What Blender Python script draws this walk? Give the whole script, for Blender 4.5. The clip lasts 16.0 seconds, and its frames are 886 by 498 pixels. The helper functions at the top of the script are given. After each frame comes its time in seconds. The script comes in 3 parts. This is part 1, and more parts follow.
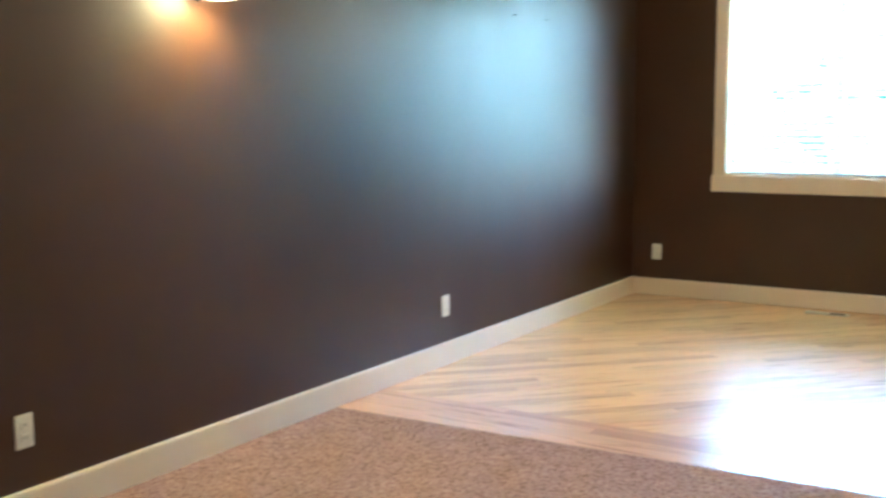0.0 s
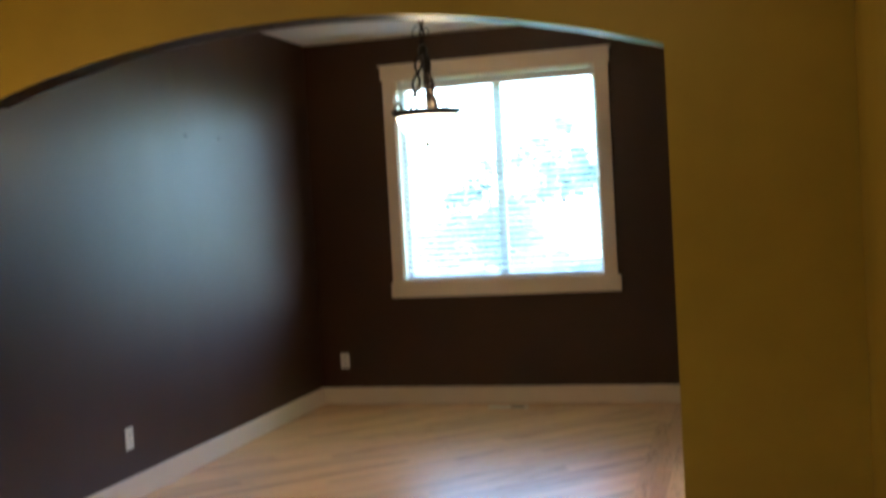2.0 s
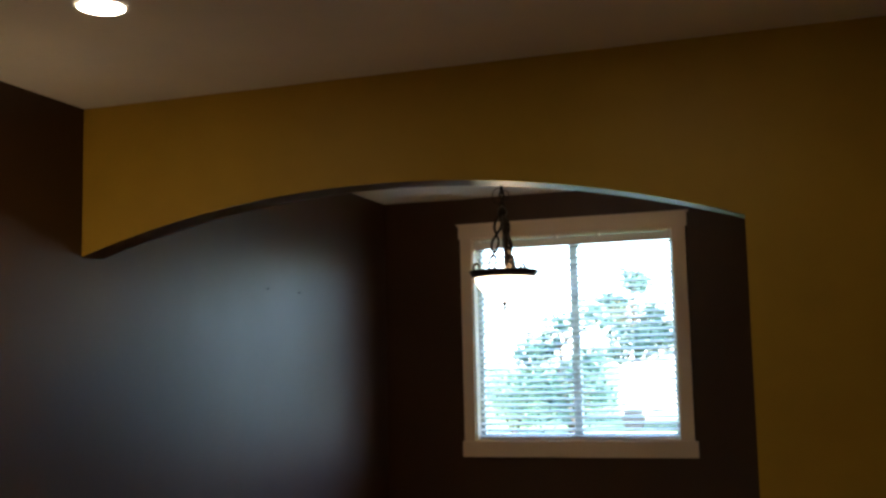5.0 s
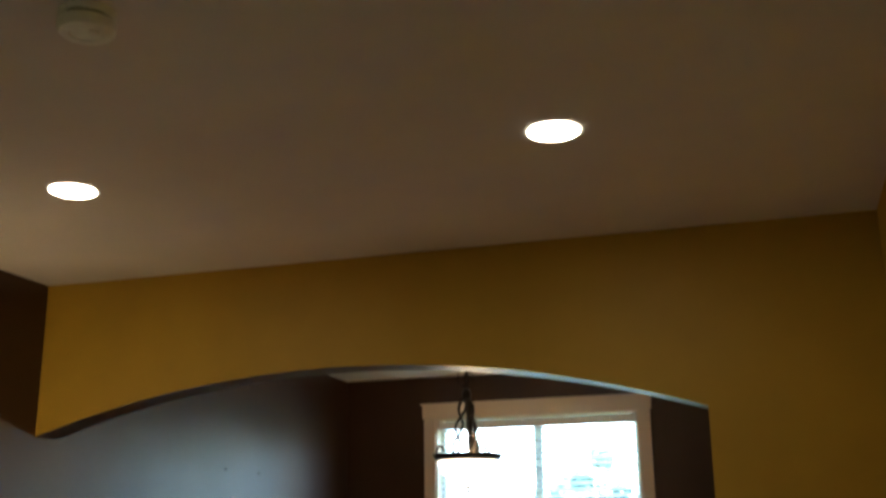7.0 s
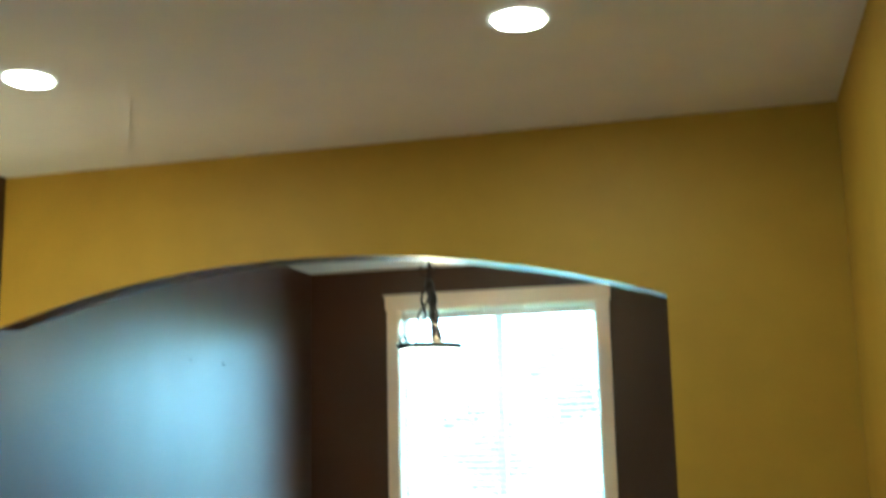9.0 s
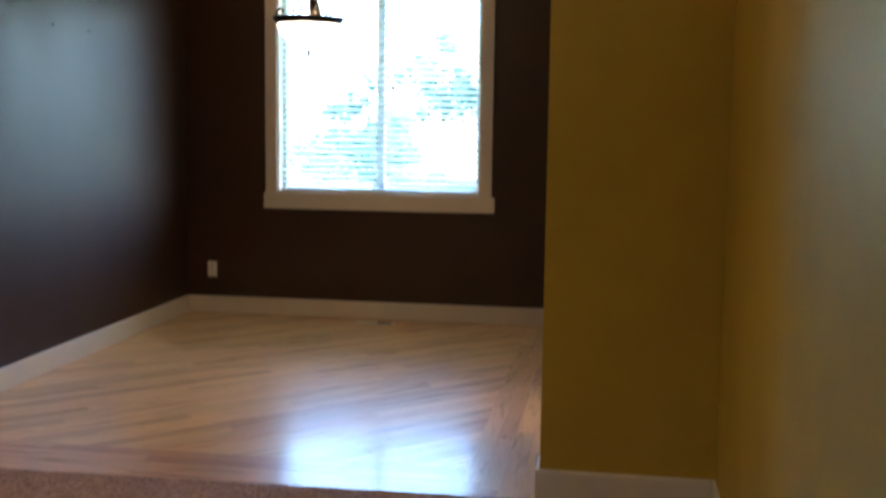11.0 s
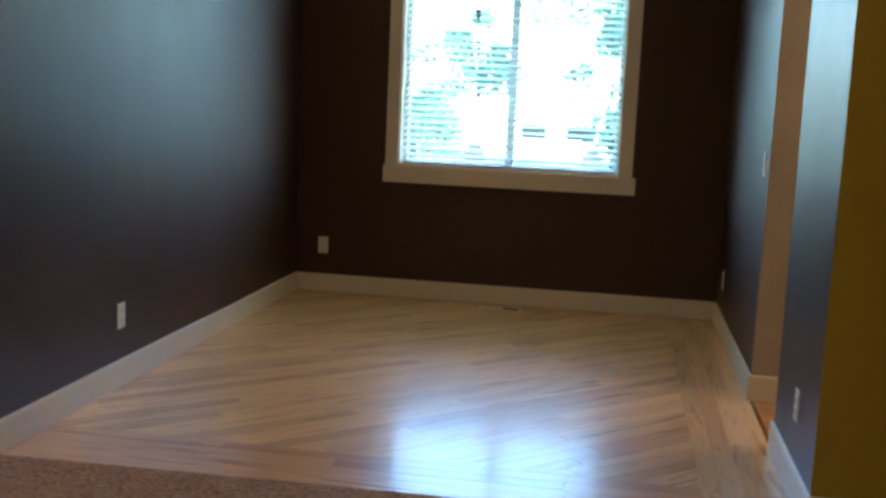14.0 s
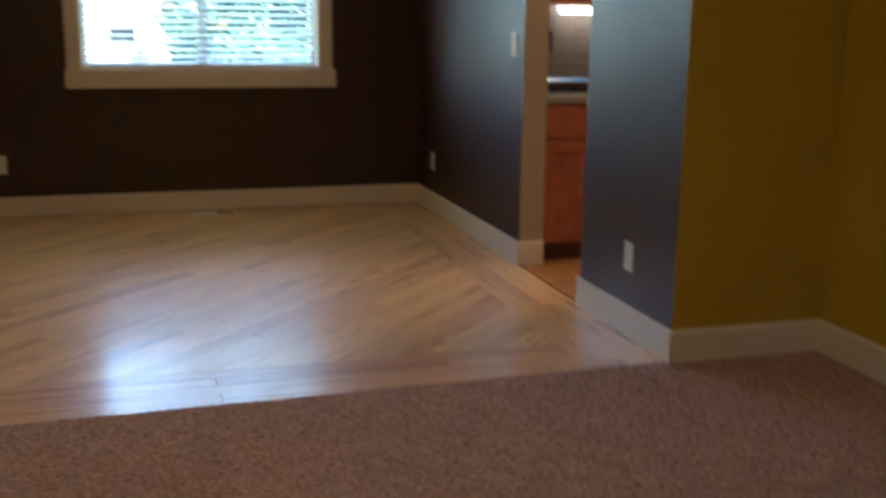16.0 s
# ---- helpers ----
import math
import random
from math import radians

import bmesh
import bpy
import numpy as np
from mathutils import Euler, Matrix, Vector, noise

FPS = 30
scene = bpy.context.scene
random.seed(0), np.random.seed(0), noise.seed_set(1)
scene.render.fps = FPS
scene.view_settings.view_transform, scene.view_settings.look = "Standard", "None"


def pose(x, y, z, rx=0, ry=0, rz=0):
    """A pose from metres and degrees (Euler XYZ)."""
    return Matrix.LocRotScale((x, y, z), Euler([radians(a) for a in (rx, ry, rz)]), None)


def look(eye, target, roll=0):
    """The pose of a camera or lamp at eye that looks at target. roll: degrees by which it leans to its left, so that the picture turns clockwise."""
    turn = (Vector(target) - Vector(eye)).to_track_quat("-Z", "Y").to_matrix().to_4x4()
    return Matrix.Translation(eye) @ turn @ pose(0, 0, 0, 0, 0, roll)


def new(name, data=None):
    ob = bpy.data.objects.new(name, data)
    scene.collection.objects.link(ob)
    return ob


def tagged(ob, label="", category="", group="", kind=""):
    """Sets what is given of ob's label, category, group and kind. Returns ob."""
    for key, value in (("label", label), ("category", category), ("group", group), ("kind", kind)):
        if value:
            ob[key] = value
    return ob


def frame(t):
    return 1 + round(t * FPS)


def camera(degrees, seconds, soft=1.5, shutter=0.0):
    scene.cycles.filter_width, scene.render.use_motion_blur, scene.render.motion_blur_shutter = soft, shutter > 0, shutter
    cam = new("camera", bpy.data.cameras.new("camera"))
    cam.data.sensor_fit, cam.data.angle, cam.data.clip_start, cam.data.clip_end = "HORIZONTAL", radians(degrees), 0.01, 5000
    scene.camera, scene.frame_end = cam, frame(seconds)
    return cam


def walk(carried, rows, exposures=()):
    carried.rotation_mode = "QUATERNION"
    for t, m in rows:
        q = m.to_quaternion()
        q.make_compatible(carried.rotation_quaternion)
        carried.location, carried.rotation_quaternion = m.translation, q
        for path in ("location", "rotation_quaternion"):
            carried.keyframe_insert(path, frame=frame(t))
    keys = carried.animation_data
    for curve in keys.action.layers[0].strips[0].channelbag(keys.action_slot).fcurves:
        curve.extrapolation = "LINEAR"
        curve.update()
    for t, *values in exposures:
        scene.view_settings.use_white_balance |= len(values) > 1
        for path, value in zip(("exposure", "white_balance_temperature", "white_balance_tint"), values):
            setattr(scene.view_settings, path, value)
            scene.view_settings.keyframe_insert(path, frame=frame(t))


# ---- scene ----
# The walk: a slow look around from the carpeted room, then a few steps sideways.
LENS = 44.72
cam = camera(LENS, 16.0, soft=2.8, shutter=0.5)
walk(cam, [
    (0, pose(3.165, -4.118, 1.436, 82.65, 0.44, 31.92)),
    (0.5, pose(3.195, -4.128, 1.435, 83.53, 0.80, 27.30)),
    (1, pose(3.200, -4.120, 1.427, 83.80, 0.91, 23.34)),
    (1.5, pose(3.210, -4.110, 1.428, 82.45, 0.87, 18.48)),
    (2, pose(3.205, -4.110, 1.470, 87.96, 3.13, 15.29)),
    (2.5, pose(3.191, -4.111, 1.485, 92.27, 2.70, 17.70)),
    (3, pose(3.183, -4.128, 1.492, 93.54, 1.70, 20.45)),
    (3.5, pose(3.177, -4.137, 1.490, 94.57, 2.19, 20.81)),
    (4, pose(3.189, -4.153, 1.496, 95.58, 2.17, 19.91)),
    (6.5, pose(3.180, -4.145, 1.514, 98.75, 0.33, 18.32)),
    (7, look((3.197, -4.161, 1.555), (2.637, -2.315, 2.084), -0.7)),
    (7.5, look((3.194, -4.173, 1.562), (2.602, -2.349, 2.130), -0.2)),
    (8, pose(3.186, -4.190, 1.555, 107.22, -0.13, 18.22)),
    (8.5, look((3.191, -4.188, 1.565), (2.608, -2.355, 2.113), -0.5)),
    (9, pose(3.189, -4.175, 1.542, 99.65, 1.21, 15.03)),
    (9.5, pose(3.200, -4.180, 1.505, 94.17, 1.02, 12.91)),
    (10, pose(3.218, -4.100, 1.475, 90.71, -0.55, 9.92)),
    (10.2, pose(3.216, -4.095, 1.472, 89.65, 0.39, 8.54)),
    (12.5, pose(3.091, -4.012, 1.396, 74.76, -3.34, 10.99)),
    (13, pose(2.890, -3.835, 1.376, 77.71, -1.72, 10.99)),
    (13.5, pose(2.602, -3.718, 1.389, 79.02, -4.87, 11.07)),
    (14, pose(2.250, -3.675, 1.405, 82.14, -2.60, 9.39)),
    (14.5, pose(1.865, -3.634, 1.368, 81.96, -1.06, 5.74)),
    (15, pose(1.511, -3.609, 1.369, 79.87, -4.41, 2.08)),
    (15.3, pose(1.318, -3.622, 1.373, 79.38, -2.58, -6.64)),
    (15.5, pose(1.206, -3.629, 1.375, 80.50, -3.25, -9.21)),
    (16, pose(0.964, -3.597, 1.330, 77.58, -0.68, -16.43)),
], exposures=[
    (0.0, 6.50, 4850, -10),
    (1.0, 5.65, 5050, -5),
    (1.5, 5.30, 5250, -2),
    (2.0, 5.00, 5400, 1),
    (2.5, 4.50, 5500, 5),
    (3.0, 4.20, 5600, 8),
    (3.5, 4.05, 5750, 9),
    (6.5, 4.10, 5700, 6),
    (7.0, 4.75, 5600, 3),
    (7.5, 5.80, 5000, -10),
    (8.0, 6.32, 4350, -24),
    (8.6, 6.50, 4150, -26),
    (9.0, 6.30, 4350, -20),
    (9.5, 5.80, 5000, -6),
    (10.0, 5.10, 5500, 3),
    (10.2, 5.00, 5550, 5),
    (12.5, 4.75, 5250, 0),
    (14.0, 4.65, 5300, -4),
    (15.0, 4.45, 5700, 0),
    (15.5, 4.45, 5700, 0),
    (16.0, 4.60, 5900, 4),
])

# ---- world and light ----
world = bpy.data.worlds.new("world")
scene.world = world
world.use_nodes = True
_nt = world.node_tree
_sky = _nt.nodes.new("ShaderNodeTexSky")
_sky.sky_type = "NISHITA"
_sky.sun_disc = False
_sky.sun_elevation = radians(48)
_sky.sun_rotation = radians(118)
_sky.air_density = 1.0
_sky.dust_density = 1.4
_sky.ozone_density = 0.6
_nt.links.new(_sky.outputs[0], _nt.nodes["Background"].inputs[0])
_nt.nodes["Background"].inputs[1].default_value = 0.15


def lamp(name, kind, energy, colour, m, **settings):
    data = bpy.data.lights.new(name, kind)
    data.energy, data.color = energy, colour
    if "size" in settings:
        data.shadow_soft_size = settings["size"]
    if "angle" in settings:
        data.angle = radians(settings["angle"])
    if "spot" in settings:
        data.spot_size, data.spot_blend = radians(settings["spot"]), 0.6
    ob = new(name, data)
    ob.matrix_world = m
    return ob


WARM = (1.0, 0.55, 0.20)
SUN_WAY = Vector((math.sin(radians(118)) * math.cos(radians(48)), math.cos(radians(118)) * math.cos(radians(48)), math.sin(radians(48))))
lamp("sun", "SUN", 4.0, (1.0, 0.95, 0.86), look(SUN_WAY * 30, (0, 0, 0)), angle=0.5)

# ---- plan in metres: x to the right, y ahead, the arch's front at y = 0 ----
W = 2.966        # dining room's width
YF = 3.756       # window wall
TA = 0.155       # thickness of the arch wall
W2 = 3.633       # carpeted room's side wall
YB = -6.4        # wall behind
H = 2.744        # ceiling of the carpeted room
HD = 2.80        # ceiling of the dining room
HS = 2.045       # spring of the arch
RISE = 0.232
BASE = 0.1315
D0, D1, DH = 0.88, 1.70, 2.12   # opening to the kitchen
TE = 0.135       # wall between dining room and kitchen
KX, KY = 6.2, 3.756
WX0, WX1, WZ0, WZ1 = 0.72, 2.258, 0.94, 2.482   # window opening

# ---- materials ----


def material(name, rough=0.6, metal=0.0, spec=0.5):
    m = bpy.data.materials.new(name)
    m.use_nodes = True
    b = m.node_tree.nodes["Principled BSDF"]
    b.inputs["Roughness"].default_value, b.inputs["Metallic"].default_value = rough, metal
    b.inputs["Specular IOR Level"].default_value = spec
    return m, m.node_tree, b


def add(nt, kind, **inputs):
    n = nt.nodes.new(kind)
    for key, value in inputs.items():
        n.inputs[key.replace("_", " ")].default_value = value
    return n


def coords(nt, scale=(1, 1, 1), turn=0.0, space="Object"):
    tc = nt.nodes.new("ShaderNodeTexCoord")
    mp = nt.nodes.new("ShaderNodeMapping")
    mp.inputs["Scale"].default_value = scale
    mp.inputs["Rotation"].default_value = (0, 0, turn)
    nt.links.new(tc.outputs[space], mp.inputs[0])
    return mp.outputs[0]


def ramp(nt, fac, *stops):
    r = nt.nodes.new("ShaderNodeValToRGB")
    while len(r.color_ramp.elements) < len(stops):
        r.color_ramp.elements.new(0.5)
    for e, (at, c) in zip(r.color_ramp.elements, stops):
        e.position, e.color = at, (*c, 1) if len(c) == 3 else c
    nt.links.new(fac, r.inputs[0])
    return r.outputs[0]


def tint(c, k):
    return tuple(min(1, v * k) for v in c)


def bump(nt, b, height, strength, distance):
    n = add(nt, "ShaderNodeBump", Strength=strength, Distance=distance)
    nt.links.new(height, n.inputs["Height"])
    nt.links.new(n.outputs[0], b.inputs["Normal"])


def painted(name, colour, rough, grain=90.0, relief=0.25, spec=0.5, vary=0.10):
    """Roller-painted plaster: faint orange peel, large uneven patches and scuffed gloss."""
    m, nt, b = material(name, rough, 0, spec)
    v = coords(nt)
    big = add(nt, "ShaderNodeTexNoise", Scale=1.7, Detail=4.0, Roughness=0.6)
    fine = add(nt, "ShaderNodeTexNoise", Scale=grain, Detail=3.0, Roughness=0.55)
    nt.links.new(v, big.inputs[0])
    nt.links.new(v, fine.inputs[0])
    nt.links.new(ramp(nt, big.outputs[0], (0.3, tint(colour, 1 - vary)), (0.7, tint(colour, 1 + vary))), b.inputs["Base Color"])
    stroke = add(nt, "ShaderNodeTexNoise", Scale=1.0, Detail=5.0, Roughness=0.65)
    nt.links.new(coords(nt, (2.6, 2.6, 1.1)), stroke.inputs[0])
    nt.links.new(ramp(nt, stroke.outputs[0], (0.3, (rough * 0.93,) * 3), (0.7, (rough * 1.07,) * 3)), b.inputs["Roughness"])
    bump(nt, b, fine.outputs[0], relief, 0.002)
    return m


def plain(name, colour, rough=0.5, metal=0.0, spec=0.5, vary=0.06, grain=40.0):
    m, nt, b = material(name, rough, metal, spec)
    n = add(nt, "ShaderNodeTexNoise", Scale=grain, Detail=3.0)
    nt.links.new(coords(nt), n.inputs[0])
    nt.links.new(ramp(nt, n.outputs[0], (0.3, tint(colour, 1 - vary)), (0.7, tint(colour, 1 + vary))), b.inputs["Base Color"])
    return m


def glowing(name, colour, strength):
    m, nt, b = material(name, 0.4)
    b.inputs["Base Color"].default_value = (0.8, 0.75, 0.65, 1)
    b.inputs["Emission Color"].default_value = (*colour, 1)
    b.inputs["Emission Strength"].default_value = strength
    return m


def planks(name, light, dark, red):
    """Varnished hardwood; every board has its own tone and a long figure with darker heartwood streaks."""
    m, nt, b = material(name, 0.34, 0, 0.45)
    b.inputs["Coat Weight"].default_value, b.inputs["Coat Roughness"].default_value = 0.42, 0.15
    tc = nt.nodes.new("ShaderNodeTexCoord")
    info = nt.nodes.new("ShaderNodeObjectInfo")
    sh = nt.nodes.new("ShaderNodeVectorMath")
    sh.operation = "MULTIPLY_ADD"
    nt.links.new(info.outputs["Random"], sh.inputs[0])
    sh.inputs[1].default_value = (31.0, 17.0, 5.0)
    nt.links.new(tc.outputs["Object"], sh.inputs[2])
    mp = nt.nodes.new("ShaderNodeMapping")
    mp.inputs["Scale"].default_value = (1.3, 16.0, 1.0)
    nt.links.new(sh.outputs[0], mp.inputs[0])
    grain = add(nt, "ShaderNodeTexNoise", Scale=2.2, Detail=6.0, Roughness=0.62, Distortion=0.8)
    nt.links.new(mp.outputs[0], grain.inputs[0])
    streak = add(nt, "ShaderNodeTexNoise", Scale=0.9, Detail=2.0, Roughness=0.5, Distortion=1.4)
    nt.links.new(mp.outputs[0], streak.inputs[0])
    base = ramp(nt, info.outputs["Random"], (0.0, tint(red, 0.86)), (0.25, tint(light, 0.91)), (0.5, light), (0.8, tint(light, 1.06)), (1.0, red))
    g = ramp(nt, grain.outputs[0], (0.30, (0.60, 0.50, 0.42)), (0.48, (1, 1, 1)), (0.75, (0.88, 0.82, 0.76)))
    s = ramp(nt, streak.outputs[0], (0.60, (1, 1, 1)), (0.76, dark))
    mul = nt.nodes.new("ShaderNodeMix")
    mul.data_type, mul.blend_type = "RGBA", "MULTIPLY"
    mul.inputs[0].default_value = 1.0
    nt.links.new(base, mul.inputs[6])
    nt.links.new(g, mul.inputs[7])
    mul2 = nt.nodes.new("ShaderNodeMix")
    mul2.data_type, mul2.blend_type = "RGBA", "MULTIPLY"
    mul2.inputs[0].default_value = 0.8
    nt.links.new(mul.outputs[2], mul2.inputs[6])
    nt.links.new(s, mul2.inputs[7])
    nt.links.new(mul2.outputs[2], b.inputs["Base Color"])
    nt.links.new(ramp(nt, grain.outputs[0], (0.3, (0.42,) * 3), (0.7, (0.30,) * 3)), b.inputs["Roughness"])
    bump(nt, b, grain.outputs[0], 0.22, 0.001)
    return m


BROWN = painted("brown_wall_paint", (0.045, 0.0183, 0.0083), 0.41, 70, 0.25, 0.50)
GOLD = painted("mustard_wall_paint", (0.48, 0.298, 0.022), 0.55, 70, 0.25, 0.35)
CEIL = painted("ceiling_paint", (0.73, 0.71, 0.65), 0.85, 45, 0.7, 0.2, 0.04)
TRIM = painted("cream_trim_paint", (0.72, 0.61, 0.475), 0.36, 30, 0.06, 0.5, 0.04)
PLASTER = painted("kitchen_wall_paint", (0.42, 0.33, 0.24), 0.6, 70, 0.25, 0.4)
WOOD = planks("varnished_hardwood", (0.85, 0.525, 0.25), (0.44, 0.26, 0.15), (0.78, 0.42, 0.20))
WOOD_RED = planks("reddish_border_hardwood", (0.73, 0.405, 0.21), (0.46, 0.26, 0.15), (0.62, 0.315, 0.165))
SUBFLOOR = plain("dark_floor_joint", (0.30, 0.18, 0.10), 0.7)
VINYL = plain("white_vinyl", (0.72, 0.74, 0.76), 0.35)
SLAT = plain("white_blind_slat", (0.80, 0.80, 0.78), 0.4)
CORD = plain("white_cord", (0.7, 0.7, 0.68), 0.8)
PLATE = plain("ivory_plastic", (0.72, 0.69, 0.62), 0.3)
SLOT = plain("dark_slot", (0.03, 0.03, 0.03), 0.6)
IRON = plain("black_wrought_iron", (0.02, 0.016, 0.014), 0.45, 0.8, 0.5, 0.3, 60)
CHERRY = plain("red_cherry_wood", (0.34, 0.10, 0.045), 0.35, 0, 0.5, 0.18, 9)
GRANITE = plain("grey_granite", (0.30, 0.28, 0.26), 0.15, 0, 0.5, 0.5, 160)
BACKTILE = plain("grey_backsplash_tile", (0.17, 0.14, 0.12), 0.3, 0, 0.5, 0.12, 20)
DARK = plain("black_glass", (0.012, 0.013, 0.016), 0.08)
CHROME = plain("polished_steel", (0.65, 0.68, 0.72), 0.12, 1.0)
SMOKE = plain("white_plastic", (0.90, 0.92, 0.86), 0.4)
BARK = plain("bark", (0.13, 0.09, 0.06), 0.9, 0, 0.3, 0.4, 12)
LEAF = plain("green_leaf", (0.030, 0.074, 0.050), 0.5, 0, 0.4, 0.5, 3)
LEAF2 = plain("pale_green_leaf", (0.085, 0.150, 0.100), 0.5, 0, 0.4, 0.5, 3)
SIDING = plain("white_van_paint", (0.78, 0.77, 0.74), 0.6)
LAWN = plain("lawn_grass", (0.07, 0.11, 0.04), 0.9, 0, 0.2, 0.4, 4)
BULB = glowing("frosted_lamp_glass", (1.0, 0.66, 0.32), 1.2)
BOWL = glowing("lit_alabaster_glass", (1.0, 0.72, 0.42), 0.6)
CANGLOW = glowing("recessed_lamp_glow", (1.0, 0.80, 0.58), 2.6)
HOODGLOW = glowing("hood_lamp_glow", (1.0, 0.9, 0.78), 0.4)


def glass_pane():
    m, nt, b = material("window_glass", 0.0)
    nt.nodes.remove(b)
    out = nt.nodes["Material Output"]
    clear, gloss = nt.nodes.new("ShaderNodeBsdfTransparent"), nt.nodes.new("ShaderNodeBsdfGlossy")
    gloss.inputs["Roughness"].default_value = 0.01
    fres, mix = nt.nodes.new("ShaderNodeLayerWeight"), nt.nodes.new("ShaderNodeMixShader")
    fres.inputs["Blend"].default_value = 0.5
    power, share = nt.nodes.new("ShaderNodeMath"), nt.nodes.new("ShaderNodeMath")
    power.operation, share.operation = "POWER", "MULTIPLY_ADD"
    power.inputs[1].default_value = 5.0
    share.inputs[1].default_value, share.inputs[2].default_value = 0.95, 0.04
    nt.links.new(fres.outputs["Facing"], power.inputs[0])
    nt.links.new(power.outputs[0], share.inputs[0])
    nt.links.new(share.outputs[0], mix.inputs[0])
    nt.links.new(clear.outputs[0], mix.inputs[1])
    nt.links.new(gloss.outputs[0], mix.inputs[2])
    nt.links.new(mix.outputs[0], out.inputs[0])
    return m


GLASS = glass_pane()


def carpet_paint():
    m, nt, b = material("cut_pile_carpet", 0.95, 0, 0.1)
    v = coords(nt)
    speck = add(nt, "ShaderNodeTexNoise", Scale=52.0, Detail=3.0, Roughness=0.72)
    mid = add(nt, "ShaderNodeTexNoise", Scale=9.0, Detail=3.0)
    for n in (speck, mid):
        nt.links.new(v, n.inputs[0])
    c = ramp(nt, speck.outputs[0], (0.29, (0.12, 0.063, 0.05)), (0.40, (0.30, 0.173, 0.138)), (0.50, (0.40, 0.245, 0.198)), (0.70, (0.53, 0.34, 0.28)))
    k = ramp(nt, mid.outputs[0], (0.3, (0.85, 0.84, 0.83)), (0.7, (1, 1, 1)))
    mul = nt.nodes.new("ShaderNodeMix")
    mul.data_type, mul.blend_type = "RGBA", "MULTIPLY"
    mul.inputs[0].default_value = 1.0
    nt.links.new(c, mul.inputs[6])
    nt.links.new(k, mul.inputs[7])
    nt.links.new(mul.outputs[2], b.inputs["Base Color"])
    bump(nt, b, speck.outputs[0], 0.3, 0.004)
    return m


CARPET = carpet_paint()

# ---- building helpers ----


def link(name, bm, mat, parent=None, smooth=False):
    me = bpy.data.meshes.new(name)
    bm.normal_update()
    bm.to_mesh(me)
    bm.free()
    for m in mat if isinstance(mat, (list, tuple)) else [mat]:
        me.materials.append(m)
    if smooth:
        for p in me.polygons:
            p.use_smooth = True
    ob = new(name, me)
    if parent is not None:
        ob.parent = parent
        ob.matrix_parent_inverse = Matrix.Identity(4)
    return ob


def part(name, bm, mat, parent, label="", smooth=False):
    ob = link(name, bm, mat, parent, smooth)
    return tagged(ob, label) if label else ob


def thing(name, at, label, category, group="", kind=""):
    ob = new(name)
    ob.empty_display_size = 0.1
    ob.matrix_world = at if isinstance(at, Matrix) else Matrix.Translation(at)
    return tagged(ob, label, category, group, kind)


def setting(name, bm, mat, label, category):
    return tagged(link(name, bm, mat), label, category, kind="structure")


def box(bm, lo, hi, bevel=0.0, mi=0):
    lo, hi = Vector(lo), Vector(hi)
    r = bmesh.ops.create_cube(bm, size=1.0, matrix=Matrix.Translation((lo + hi) / 2) @ Matrix.Diagonal((*(hi - lo), 1)))
    fs = list({f for v in r["verts"] for f in v.link_faces})
    for f in fs:
        f.material_index = mi
    if bevel:
        es = list({e for v in r["verts"] for e in v.link_edges})
        bmesh.ops.bevel(bm, geom=es, offset=bevel, segments=2, profile=0.7, affect="EDGES")
    return bm


def boxes(*items, bevel=0.0):
    bm = bmesh.new()
    for lo, hi in items:
        box(bm, lo, hi, bevel)
    return bm


def turned(bm, profile, n=32, at=(0, 0, 0), caps=True):
    """A body turned about z from (radius, height) pairs."""
    rings = []
    for r, z in profile:
        rings.append([bm.verts.new((at[0] + r * math.cos(2 * math.pi * k / n), at[1] + r * math.sin(2 * math.pi * k / n), at[2] + z)) for k in range(n)])
    for a, b in zip(rings, rings[1:]):
        for k in range(n):
            bm.faces.new((a[k], a[(k + 1) % n], b[(k + 1) % n], b[k]))
    if caps:
        bm.faces.new(rings[0][::-1])
        bm.faces.new(rings[-1])
    return bm


def rod(bm, pts, r, n=8):
    """A round bar along a line of points; r may be a number or one per point."""
    pts = [Vector(p) for p in pts]
    rs = r if isinstance(r, (list, tuple)) else [r] * len(pts)
    rings = []
    for i, p in enumerate(pts):
        d = (pts[min(i + 1, len(pts) - 1)] - pts[max(i - 1, 0)]).normalized()
        u = d.cross(Vector((0.31, 0.87, 0.37))).normalized()
        v = d.cross(u)
        rings.append([bm.verts.new(p + rs[i] * (math.cos(2 * math.pi * k / n) * u + math.sin(2 * math.pi * k / n) * v)) for k in range(n)])
    for a, b in zip(rings, rings[1:]):
        for k in range(n):
            bm.faces.new((a[k], a[(k + 1) % n], b[(k + 1) % n], b[k]))
    bm.faces.new(rings[0][::-1])
    bm.faces.new(rings[-1])
    return bm


